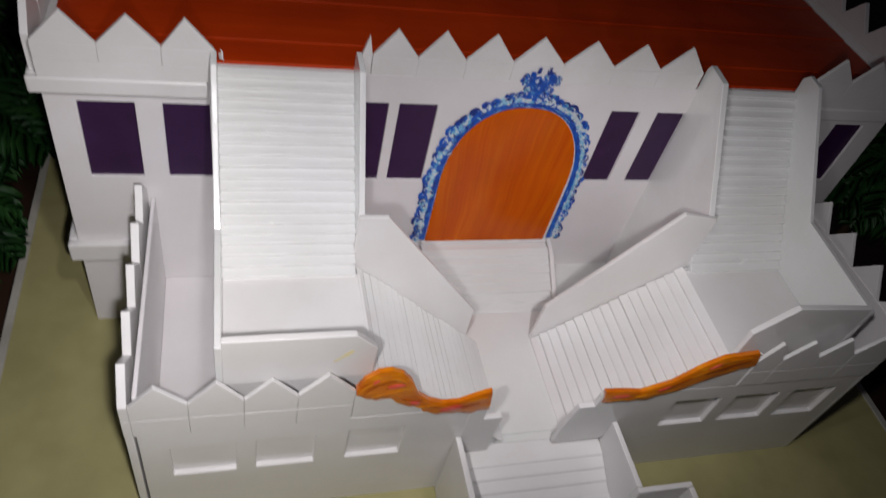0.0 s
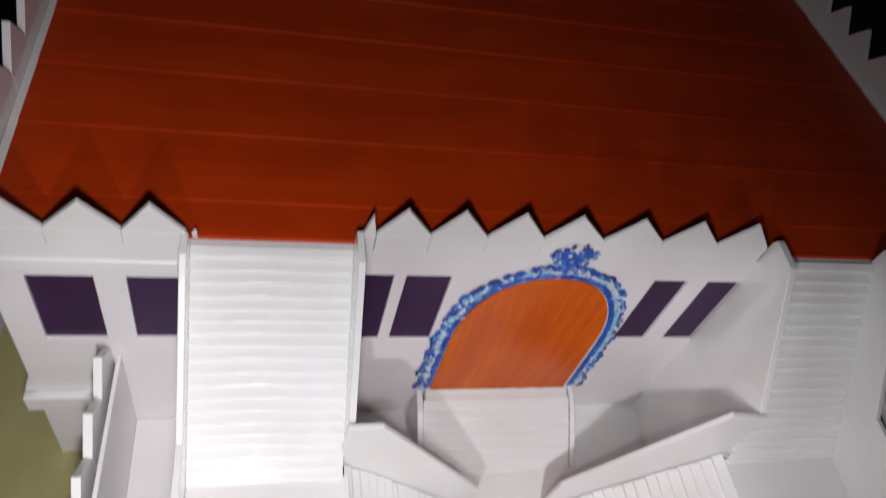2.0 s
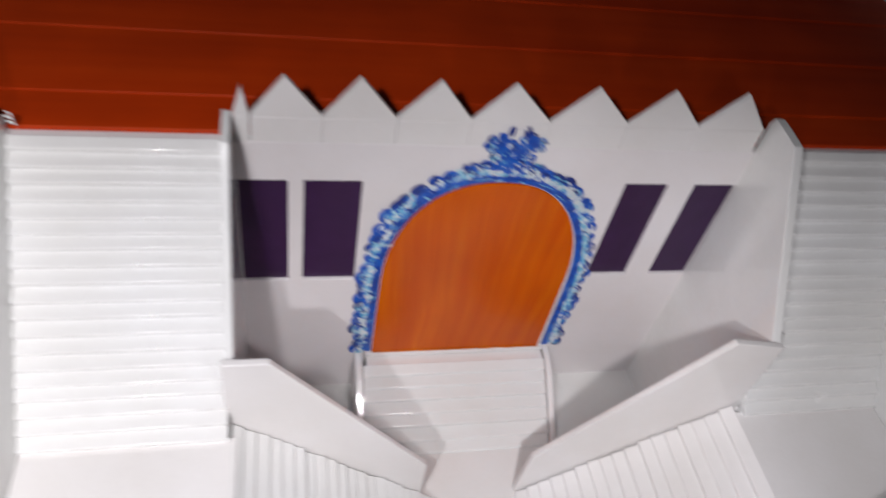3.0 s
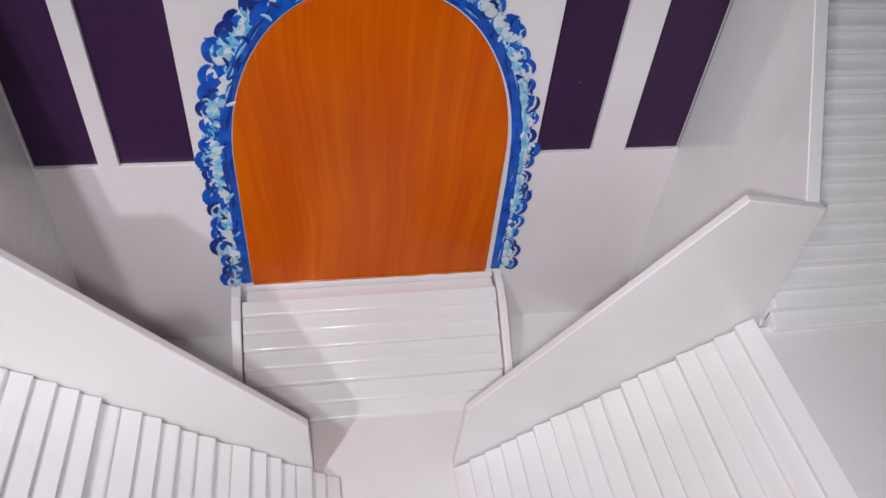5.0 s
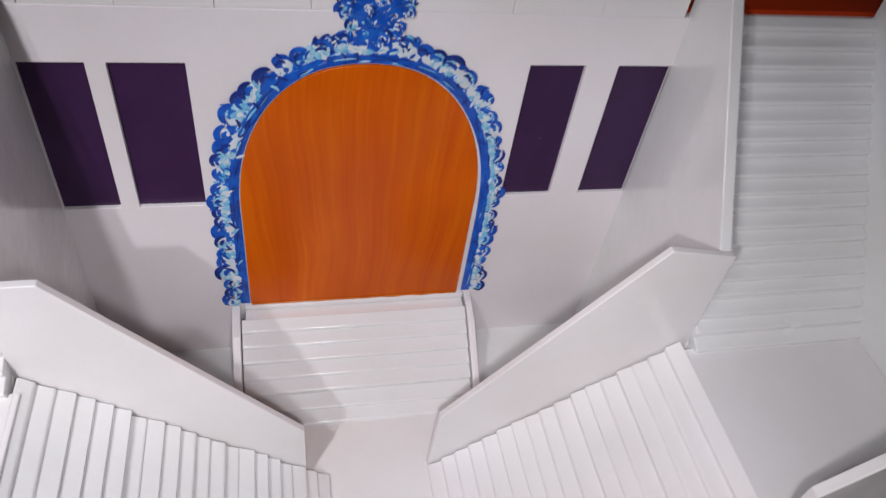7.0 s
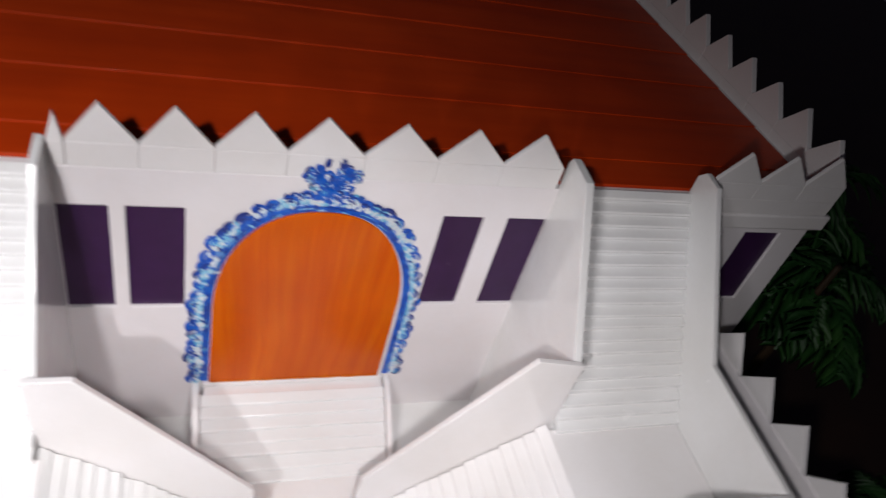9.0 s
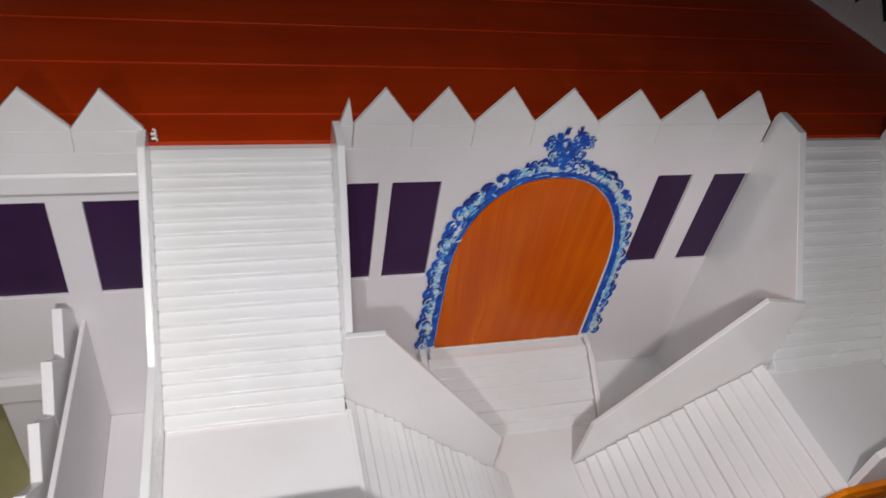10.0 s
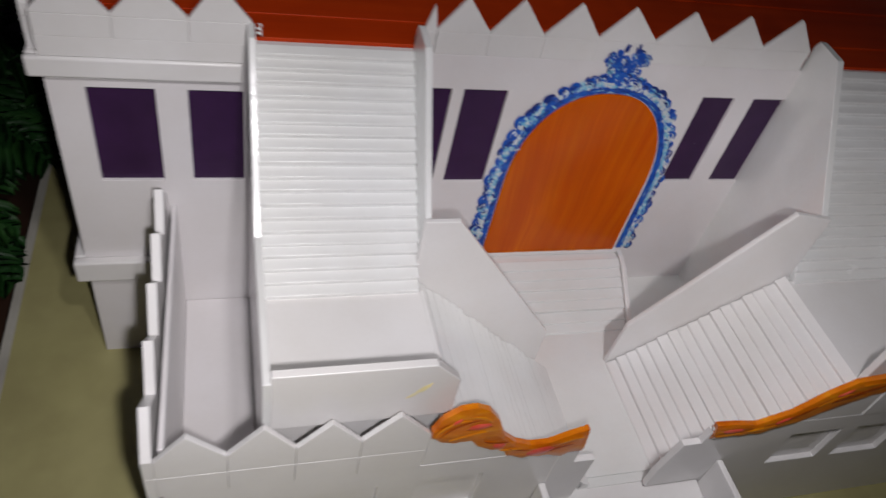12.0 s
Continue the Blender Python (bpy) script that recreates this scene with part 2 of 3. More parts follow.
for x0, x1, z0, z1 in WINDOWS:
    part("window_pane", block(x0 - 0.02, x1 + 0.02, 0.020, 0.044, z0 - 0.02, z1 + 0.02), PURPLE, palace, "matt purple painted window pane", soft=0)
for s, end in ((-1, LEFT), (1, RIGHT)):
    def across(p, q):
        return sorted((end + s * p, end + s * q))
    part("side_wall", block(*across(-0.045, 0), 0.047, 4.8, -0.85, 1.50), WHITE, palace)
    part("cornice", block(*sorted((s * 2.06, end + s * 0.06)), -0.04, 0.0, 1.30, 1.41), WHITE, palace, soft=0.015)
    part("cornice", block(*across(0, 0.06), 0.002, 4.8, 1.285, 1.41), WHITE, palace, soft=0.015)
    part("plinth_band", block(*across(0, 0.06), 0.002, 4.8, -0.10, 0.06), WHITE, palace, soft=0.015)
    part("plinth_band", block(*sorted((s * 2.53, end + s * 0.06)), -0.06, 0.0, -0.10, 0.06), WHITE, palace, soft=0.015)
part("rear_wall", block(LEFT + 0.047, RIGHT - 0.047, 4.755, 4.8, -0.85, 1.5), WHITE, palace)

roof = part("roof", block(LEFT + 0.05, RIGHT - 0.05, 0.05, 4.75, 1.44, 1.485), ROOF, palace, "brick-red painted flat roof with board seams", soft=0)
EDGES = [0.047] + [0.285 + 0.497 * k for k in range(9)] + [4.75]
for a, b in zip(EDGES, EDGES[1:]):
    bm = prism([(a, 1.487), (a, 1.517), (b, 1.511), (b + 0.0, 1.487)], "x", LEFT + 0.05, RIGHT - 0.05)
    part("roof_board", bm, ROOF, roof, soft=0.003)

merlon("merlon", "y", -1.176, -1.112, 1.501, 1.626, 1.636, 1.764, -0.0005, 0.024, palace, 0.6)
VALLEYS = [-1.109, -0.826, -0.518, -0.204, 0.149, 0.508, 0.853, 1.188]
for a, b in zip(VALLEYS, VALLEYS[1:]):
    merlon("merlon", "y", a, b, 1.501, 1.626, 1.634, 1.817, -0.0005, 0.024, palace)
for vs in ([-2.955, -2.628, -2.300, -2.015], [2.12, 2.43, 2.75, 3.06]):
    part("parapet_band", block(vs[0], vs[-1], -0.03, -0.006, 1.414, 1.515), WHITE, palace, soft=0.002)
    for a, b in zip(vs, vs[1:]):
        merlon("merlon", "y", a, b, 1.516, 1.626, 1.637, 1.825, -0.0305, -0.006, palace)
for k in range(14):
    a = 0.03 + 0.33 * k
    merlon("merlon", "x", a, a + 0.33, 1.41, 1.57, 1.637, 1.822, RIGHT + 0.002, RIGHT + 0.042, palace, 0.52)
    merlon("merlon", "x", a, a + 0.33, 1.41, 1.57, 1.637, 1.822, LEFT - 0.042, LEFT - 0.002, palace, 0.52)

# door: an arched sheet laid on the facade
ARCH = [(-0.5, 0.0), (0.5, 0.0)] + [(0.5 * math.copysign(abs(math.cos(a)) ** 0.86, math.cos(a)), 0.62 + 0.675 * math.sin(a) ** 0.95)
                                    for a in (math.pi * k / 40 for k in range(41))]
part("door", prism(ARCH, "y", -0.014, 0.0), ORANGE, palace, "glossy orange arched door with brushed paint streaks", soft=0.004)
part("threshold", block(-0.53, 0.53, -0.03, 0.0, -0.03, -0.002), WHITE, palace)

def glue_bead():
    """A wavering bead of dried glue along the foot of the door."""
    bm, rings = bmesh.new(), []
    for k in range(61):
        x = -0.495 + 0.99 * k / 60
        rad = 0.0055 + 0.0035 * noise.noise(Vector((x * 14, 2, 5)))
        rings.append([bm.verts.new(P(x, -0.016 - rad * math.sin(a), 0.002 + rad * math.cos(a))) for a in (math.pi * i / 6 for i in range(7))])
    for r0, r1 in zip(rings, rings[1:]):
        for i in range(6):
            bm.faces.new((r0[i], r1[i], r1[i + 1], r0[i + 1])).smooth = True
    bmesh.ops.recalc_face_normals(bm, faces=bm.faces[:])
    return bm


part("glue_bead", glue_bead(), ORANGE_GLUE, palace, "shiny orange bead of glue under the door", soft=0)

# ---- stairs ----
def steps(parent, axis, start, end, z_top, z_bot, n, a, b, material, rng, nose=0.006, sag=0.34, soft=0.010):
    """n steps that go down from start to end along the axis, from a to b across it."""
    run, rise = (end - start) / n, (z_top - z_bot) / n
    for k in range(n):
        jit = rng.uniform(-0.006, 0.006)
        u0, u1 = start + run * (k - (0.35 if k else 0.0)), start + run * (k + 1) + jit * 0.6
        z1 = z_top - rise * (k + 0.12) + jit
        z0 = z_top - rise * (k + 2.0)
        lip = math.copysign(nose + jit * 0.3, run)
        side = [(u0, z0), (u1 - lip, z0), (u1 - lip, z1 - max(0.66, 0.65 * sag + 0.28) * rise), (u1, z1 - max(0.58, 0.65 * sag + 0.2) * rise), (u1, z1 - 0.65 * sag * rise), (u0, z1 + 0.35 * sag * rise)]
        part("step", prism(side, "x" if axis == "y" else "y", a, b), material, parent, soft=soft)


rng = random.Random(4)
for s, side in ((-1, "left"), (1, "right")):
    land = 0.60 if s < 0 else 0.485
    x_in, x_out = (-1.178, -2.005) if s < 0 else (1.213, 2.03)
    y_foot = -0.86 if s < 0 else -0.83
    up = thing("staircase", "white glossy model staircase descending from the red roof to a landing", "staircase", "roof staircases")
    lo, hi = sorted((x_in + s * (0.034 if s < 0 else 0.046), x_out))
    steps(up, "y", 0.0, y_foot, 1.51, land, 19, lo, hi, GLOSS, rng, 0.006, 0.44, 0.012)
    part("slope", prism([(0.0, 1.40), (y_foot, land - 0.10), (y_foot, land - 0.2), (0.0, 1.25)], "x", lo, hi), WHITE, up)
    part("landing", block(*sorted((x_in, x_out)), -1.53, y_foot + 0.03, land - 0.05, land), WHITE, up, "smooth white stair landing")
    part("under_panel", block(*sorted((x_in, x_out)), -1.47, -1.44, -0.34, land - 0.052), WHITE, up)
    top = 1.655 if s < 0 else 1.70
    inner = [(0.02, 1.50), (0.02, top - 0.04), (0.0, top), (-0.05, top), (-0.19, top - 0.01), (-0.725, 0.975), (-0.725, -0.35), (0.012, -0.35), (0.012, 1.50)]
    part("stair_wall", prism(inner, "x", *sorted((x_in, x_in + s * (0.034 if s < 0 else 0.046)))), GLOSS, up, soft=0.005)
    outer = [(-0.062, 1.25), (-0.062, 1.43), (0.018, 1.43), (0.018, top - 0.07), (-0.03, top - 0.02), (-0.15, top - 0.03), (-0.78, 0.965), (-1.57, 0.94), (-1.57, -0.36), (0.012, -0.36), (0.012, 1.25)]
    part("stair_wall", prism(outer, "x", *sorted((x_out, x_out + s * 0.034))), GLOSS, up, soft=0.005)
    if s < 0:
        rail = [(-2.005, 0.60), (-2.005, 0.985), (-1.327, 0.985), (-1.205, 0.86), (-1.205, 0.60)]
    else:
        rail = [(2.03, 0.45), (2.03, 0.965), (1.44, 1.01), (1.225, 0.763), (1.225, 0.45)]
    part("balustrade", prism(rail, "y", -1.57, -1.53), WHITE, up, soft=0.005)

    flight = thing("staircase", "white model side flight with pale steps and a solid parapet", "staircase", "side flights")
    x_top, x_bot, n = (-1.20, -0.19, 20) if s < 0 else (1.22, 0.26, 17)
    steps(flight, "x", x_top, x_bot, land, -0.33, n, -1.598, -0.767, GLOSS if s < 0 else WHITE, rng, 0.002, 0.86 if s < 0 else 0.78, 0.015 if s < 0 else 0.018)
    part("slope", prism([(x_top, land - 0.12), (x_bot + s * 0.1, -0.345), (x_top, -0.345)], "y", -1.598, -0.767), WHITE, flight)
    if s < 0:
        para = [(-1.224, 1.023), (-1.04, 1.024), (-0.287, 0.064), (-0.281, -0.345), (-1.224, -0.345)]
    else:
        para = [(1.259, 0.98), (0.992, 1.028), (0.272, 0.068), (0.258, -0.345), (1.259, -0.345)]
    part("parapet", prism(para, "y", -0.762, -0.732), WHITE, flight, soft=0.005)

door_stair = thing("staircase", "small white model staircase up to the orange door", "staircase")
part("tread", block(-0.53, 0.53, -0.09, -0.002, -0.2, -0.034), WHITE, door_stair, soft=0.01)
steps(door_stair, "y", -0.08, -0.50, -0.04, -0.33, 7, -0.548, 0.536, GLOSS, rng, 0.0, 0.82, 0.019)
for s in (-1, 1):
    cheek = [(0.0, -0.02), (-0.06, -0.025), (-0.16, -0.06), (-0.50, -0.30), (-0.50, -0.345), (0.0, -0.345)]
    part("cheek", prism(cheek, "x", *((-0.592, -0.552) if s < 0 else (0.540, 0.575))), WHITE, door_stair)

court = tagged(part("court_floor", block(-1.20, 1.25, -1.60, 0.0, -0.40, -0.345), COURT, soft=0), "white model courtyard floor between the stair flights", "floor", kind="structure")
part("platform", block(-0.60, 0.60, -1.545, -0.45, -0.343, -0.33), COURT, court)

# ---- terrace walls with battlements ----
def terrace(s):
    tw = thing("terrace_wall", "white model terrace wall with pointed battlements and blind windows", "wall", "terrace walls")
    if s < 0:
        holes = [(-2.305, -1.946, -0.255, 0.075), (-1.832, -1.486, -0.25, 0.085), (-1.292, -0.945, -0.24, 0.10)]
    else:
        holes = [(0.957, 1.325, -0.235, 0.10), (1.442, 1.815, -0.235, 0.10), (1.926, 2.30, -0.24, 0.11)]
    a, b = sorted((s * 0.55, s * 2.46))
    b = min(b, 2.437)
    part("front", holed_wall(a, b, -0.85, 0.255, -1.64, -1.60, holes), WHITE, tw, soft=0.004)
    for x0, x1, z0, z1 in holes:
        part("blind_window", block(x0 - 0.02, x1 + 0.02, -1.606, -1.59, z0 - 0.02, z1 + 0.02), WHITE, tw, soft=0)
    if s < 0:
        crest = [(-1.298, 0.258), (-1.298, 0.56), (-1.25, 0.638), (-1.16, 0.698), (-1.07, 0.678), (-0.985, 0.57), (-0.92, 0.418), (-0.77, 0.325), (-0.64, 0.32), (-0.54, 0.385),
                 (-0.455, 0.40), (-0.447, 0.258)]
        foot = [(-0.552, 0.256), (-0.447, 0.256), (-0.44, 0.10), (-0.315, 0.10), (-0.315, -0.33), (-0.552, -0.33)]
        vs = [-2.475, -2.182, -1.897, -1.613, -1.302]
    else:
        crest = [(1.34, 0.258), (1.34, 0.635), (1.06, 0.600), (0.935, 0.506), (0.80, 0.345), (0.60, 0.275), (0.335, 0.288), (0.335, 0.258)]
        foot = [(0.552, 0.256), (0.335, 0.256), (0.325, 0.135), (0.215, 0.135), (0.17, -0.15), (0.165, -0.33), (0.552, -0.33)]
        vs = [1.345, 1.545, 1.838, 2.13, 2.437]
    part("crest", prism(crest, "y", -1.64, -1.622), WHITE, tw, soft=0.004)
    part("foot", prism(foot, "y", -1.642, -1.602), WHITE, tw, soft=0.004)
    for p, q in zip(vs, vs[1:]):
        merlon("merlon", "y", p, q, 0.258, 0.42, 0.555, 0.735, -1.645, -1.620, tw)
    valley, tip = (0.555, 0.73) if s < 0 else (0.70, 0.90)
    xa, xb = -2.455, -2.430
    if s > 0:
        xa, xb = 2.425, 2.438
    side = [(-1.598, -0.85), (-1.598, valley + 0.02), (-0.005, valley - (0.09 if s < 0 else 0.0)), (-0.005, -0.85)]
    part("side", prism(side, "x", xa, xb), PINKISH_WHITE, tw)
    xa, xb = (-2.52, -2.475) if s < 0 else (2.44, 2.468)
    for k in range(5):
        y0 = -1.645 + 0.328 * k
        merlon("merlon", "x", y0, y0 + 0.328, 0.258, 0.42, valley, tip, xa, xb, tw)
    part("side_base", block(xa, xb, -1.64, -0.005, -0.85, 0.255), WHITE, tw)
    xa, xb = sorted((-2.040, -2.430) if s < 0 else (2.066, 2.425))
    part("terrace_floor", block(xa, xb, -1.598, -0.002, -0.42, -0.37), PINKISH_WHITE, tw)


terrace(-1)
terrace(1)


# ---- gilded scrolls on the wall crests ----
def gilded(top, bottom):
    """A bulging painted ribbon between an upper and a lower line in the x-z plane."""
    bm = bmesh.new()
    rings = []
    for i in range(len(top) - 1):
        for f in (k / 9 for k in range(9)):
            t = Vector(top[i]).lerp(Vector(top[i + 1]), f)
            b = Vector(bottom[i]).lerp(Vector(bottom[i + 1]), f)
            rings.append((t, b))
    rings.append((Vector(top[-1]), Vector(bottom[-1])))
    rows = []
    for t, b in rings:
        row = [bm.verts.new(P(t.x, -1.619, t.y + 0.008)), bm.verts.new(P(t.x, -1.647, t.y + 0.008))]
        for k in range(1, 9):
            c = t.lerp(b, k / 8)
            lump = 0.004 * noise.noise(Vector((c.x * 14, c.y * 14, 3))) + 0.002 * noise.noise(Vector((c.x * 45, c.y * 45, 7)))
            lobe = 0.014 * abs(math.sin(c.x * 21 + 1.3 * math.sin(c.x * 9))) + 0.006 * noise.noise(Vector((c.x * 32, 8, 1))) if k == 8 else 0.0
            row.append(bm.verts.new(P(c.x, (-1.646 if k == 8 else -1.655) - lump, c.y - lobe)))
        row.append(bm.verts.new(P(b.x, -1.619, b.y)))
        rows.append(row)
    for r0, r1 in zip(rows, rows[1:]):
        for k in range(11):
            f = bm.faces.new((r0[k], r0[(k + 1) % 11], r1[(k + 1) % 11], r1[k]))
            f.smooth = 0 < k < 9
    bm.faces.new(rows[0])
    bm.faces.new(rows[-1][::-1])
    bmesh.ops.recalc_face_normals(bm, faces=bm.faces[:])
    for e in bm.edges:
        e.smooth = all(f.smooth for f in e.link_faces)
    return bm


scroll_l = thing("gilded_scroll", "ochre gold painted scroll with red strokes on a wall crest", "ornament", "gilded scrolls")
part("ribbon", gilded([(-1.30, 0.57), (-1.262, 0.668), (-1.19, 0.732), (-1.12, 0.740), (-1.05, 0.702), (-0.985, 0.61), (-0.927, 0.47), (-0.85, 0.39), (-0.76, 0.345), (-0.66, 0.345), (-0.56, 0.40), (-0.47, 0.44)],
                      [(-1.295, 0.53), (-1.25, 0.487), (-1.18, 0.468), (-1.09, 0.462), (-1.045, 0.40), (-0.965, 0.362), (-0.90, 0.352), (-0.865, 0.275), (-0.77, 0.238), (-0.66, 0.235), (-0.55, 0.212), (-0.445, 0.248)]), GOLD, scroll_l, soft=0)
scroll_r = thing("gilded_scroll", "ochre and gold painted wave-shaped scroll along a white wall crest", "ornament", "gilded scrolls")
part("ribbon", gilded([(0.33, 0.318), (0.47, 0.306), (0.604, 0.280), (0.797, 0.370), (0.935, 0.530), (1.059, 0.624), (1.30, 0.652)],
                      [(0.35, 0.20), (0.50, 0.19), (0.66, 0.19), (0.87, 0.262), (1.0, 0.345), (1.138, 0.425), (1.345, 0.515)]), GOLD, scroll_r, soft=0)

# ---- entrance stairs ----
entry = thing("staircase", "white model entrance staircase with walled sides on a khaki board", "staircase")
NOSES = [(-1.545, -0.335), (-1.75, -0.372), (-1.83, -0.41), (-1.91, -0.45), (-1.99, -0.49)]
for (ya, za), (yb, zb) in zip(NOSES, NOSES[1:]):
    drop = 0.012 + 0.72 * (za - zb)
    part("step", prism([(ya + 0.03, zb - 0.12), (yb, zb - 0.12), (yb, za - drop), (ya, za - 0.012), (ya + 0.03, za - 0.012)], "x", -0.545, 0.545), WHITE, entry, soft=0.014)
part("landing", block(-0.545, 0.545, -2.24, -1.96, -0.62, -0.49), WHITE, entry)
for k in range(8):
    y, z = -2.245 - 0.085 * k, -0.53 - 0.04 * k
    part("step", prism([(y + 0.10, z - 0.13), (y - 0.085, z - 0.13), (y - 0.085, z - 0.028), (y, z), (y + 0.10, z)], "x", -0.90, 0.90), WHITE, entry, soft=0.014)
part("filling", block(-0.54, 0.54, -2.2, -1.60, -0.85, -0.63), WHITE, entry)
for s in (-1, 1):
    part("side_wall", block(*sorted((s * 0.545, s * 0.585)), -2.115, -1.642, -0.85, -0.10), WHITE, entry, soft=0.008)
    part("cross_wall", block(*sorted((s * 0.545, s * 0.945)), -2.155, -2.117, -0.85, -0.10), WHITE, entry, soft=0.008)
    curve = [(-2.157, -0.85), (-2.157, -0.10)] + [(-2.30 - 0.75 * math.sin(a), -0.80 + 0.70 * math.cos(a)) for a in (math.pi / 2 * k / 12 for k in range(13))] + [(-3.05, -0.85)]
    part("curved_wall", prism(curve, "x", *sorted((s * 0.905, s * 0.945))), WHITE, entry, soft=0.006)


# red strokes and highlights on the scrolls
def dab(cx, cz, y, rx, rz, turn, depth=0.006):
    """A lens-shaped dab of thick paint on a wall that faces the front."""
    bm = bmesh.new()
    n, c, s_ = 14, math.cos(turn), math.sin(turn)
    rings = []
    for r, d in ((1.0, 0.0), (0.75, 0.6), (0.35, 0.95)):
        ring = []
        for k in range(n):
            a = 2 * math.pi * k / n
            w = r * (1 + 0.18 * noise.noise(Vector((math.cos(a) * 2 + cx * 9, math.sin(a) * 2, cz * 9))))
            u, v = rx * w * math.cos(a), rz * w * math.sin(a)
            ring.append(bm.verts.new(P(cx + u * c - v * s_, y - depth * d, cz + u * s_ + v * c)))
        rings.append(ring)
    for r0, r1 in zip(rings, rings[1:]):
        for k in range(n):
            bm.faces.new((r0[k], r0[(k + 1) % n], r1[(k + 1) % n], r1[k]))
    bm.faces.new(rings[-1])
    bmesh.ops.recalc_face_normals(bm, faces=bm.faces[:])
    for f in bm.faces:
        f.smooth = True
    return bm


def brushed(name, strokes, material, parent, label):
    """Raised contour strokes on a scroll, each from (x, z) at an angle with a curl."""
    bm = bmesh.new()
    for x, z, size, turn, curl, width in strokes:
        stroke(bm, x, z, size, turn, curl, 2.5 * width, -1.659)
    tagged(part(name, bm, material, parent, label, soft=0), kind="stuff")


CONTOURS_L = [(-1.285, 0.545, 0.20, 1.25, -1.25, 0.010), (-1.21, 0.50, 0.18, 0.35, -0.1, 0.010), (-1.13, 0.69, 0.12, -0.2, -0.7, 0.010), (-0.93, 0.36, 0.12, -0.3, 0.5, 0.010), (-0.60, 0.36, 0.12, 0.35, -0.1, 0.010)]
CONTOURS_R = [(0.36, 0.225, 0.16, 0.0, 0.1, 0.012), (0.60, 0.245, 0.14, 0.1, 0.3, 0.016), (0.90, 0.43, 0.20, 0.75, -0.4, 0.008), (1.10, 0.61, 0.16, 0.1, 0.0, 0.008)]
DARKS_L = [(-1.262, 0.525, 0.24, 1.15, -1.15, 0.005), (-1.14, 0.585, 0.12, 0.05, 0.1, 0.005), (-1.03, 0.46, 0.14, -0.6, 0.9, 0.006), (-0.88, 0.36, 0.12, -0.5, 0.5, 0.005), (-0.66, 0.29, 0.14, 0.4, -0.1, 0.006)]
DARKS_R = [(0.40, 0.262, 0.12, 0.0, 0.0, 0.012), (0.72, 0.285, 0.26, 0.6, 0.2, 0.008), (0.98, 0.46, 0.20, 0.5, -0.3, 0.016), (1.10, 0.53, 0.18, 0.3, 0.1, 0.014)]
for cx, cz, rx, rz, turn in ((-1.08, 0.60, 0.055, 0.024, 0.1), (-0.94, 0.40, 0.035, 0.028, -0.4), (-0.70, 0.30, 0.075, 0.034, 0.25), (-1.20, 0.66, 0.03, 0.012, 0.9)):
    part("red_stroke", dab(cx, cz, -1.657, rx, rz, turn, 0.007), RED, scroll_l, "thick red paint stroke", soft=0)
part("yellow_stroke", dab(0.62, 0.25, -1.657, 0.06, 0.018, 0.15, 0.006), AMBER, scroll_r, "yellow paint stroke", soft=0)
for cx, cz, rx, rz, turn in ((0.46, 0.265, 0.07, 0.022, 0.0), (1.02, 0.55, 0.05, 0.016, 0.6), (0.75, 0.32, 0.05, 0.014, 0.6)):
    part("red_stroke", dab(cx, cz, -1.657, rx, rz, turn, 0.007), RED, scroll_r, "thick red paint stroke", soft=0)

# ---- painted surround of the door: a cobalt band with leafy brush strokes ----
surround = part("door_surround", bmesh.new(), BLUE, palace, "cobalt blue and white hand-painted foliage round the arch", soft=0)
LINE = [(-0.5, 0.0)] + [(x, z) for x, z in ARCH[:1:-1]] + [(0.5, 0.0)]


def along(u):
    """The place and outward direction at the share u of the door's outline."""
    lens = [0.0]
    for (a, b), (c, d) in zip(LINE, LINE[1:]):
        lens.append(lens[-1] + math.hypot(c - a, d - b))
    want = u * lens[-1]
    for k in range(len(LINE) - 1):
        if lens[k + 1] >= want:
            (a, b), (c, d) = LINE[k], LINE[k + 1]
            f = (want - lens[k]) / max(lens[k + 1] - lens[k], 1e-9)
            lx, lz = c - a, d - b
            size = math.hypot(lx, lz) or 1
            return Vector((a + f * lx, b + f * lz)), Vector((-lz / size, lx / size))
    return Vector(LINE[-1]), Vector((1, 0))


def band(u0, u1, inner, outer, y, thick, n=150):
    bm = bmesh.new()
    rows = []
    for k in range(n + 1):
        u = u0 + (u1 - u0) * k / n
        p, o = along(u)
        w = 0.006 * noise.noise(Vector((u * 60, 1, 0)))
        q0, q1 = p + o * inner(u), p + o * (outer(u) + w)
        rows.append([bm.verts.new(P(q0.x, 0.0, q0.y)), bm.verts.new(P(q0.x, y, q0.y)), bm.verts.new(P(q1.x, y, q1.y)), bm.verts.new(P(q1.x, 0.0, q1.y))])
    for r0, r1 in zip(rows, rows[1:]):
        for k in range(3):
            bm.faces.new((r0[k], r0[k + 1], r1[k + 1], r1[k]))
    bm.faces.new(rows[0])
    bm.faces.new(rows[-1][::-1])
    bmesh.ops.recalc_face_normals(bm, faces=bm.faces[:])
    return bm


def gap(u):
    """The bare white strip that widens towards the foot of one side."""
    return 0.005 + 0.020 * min(1.0, max(0.0, (u - 0.66) / 0.18))


def wash_width(u):
    return 0.080 + 0.010 * math.sin(u * 61) + 0.010 * abs(math.sin(u * 140)) - (0.012 if u > 0.7 else 0.0)


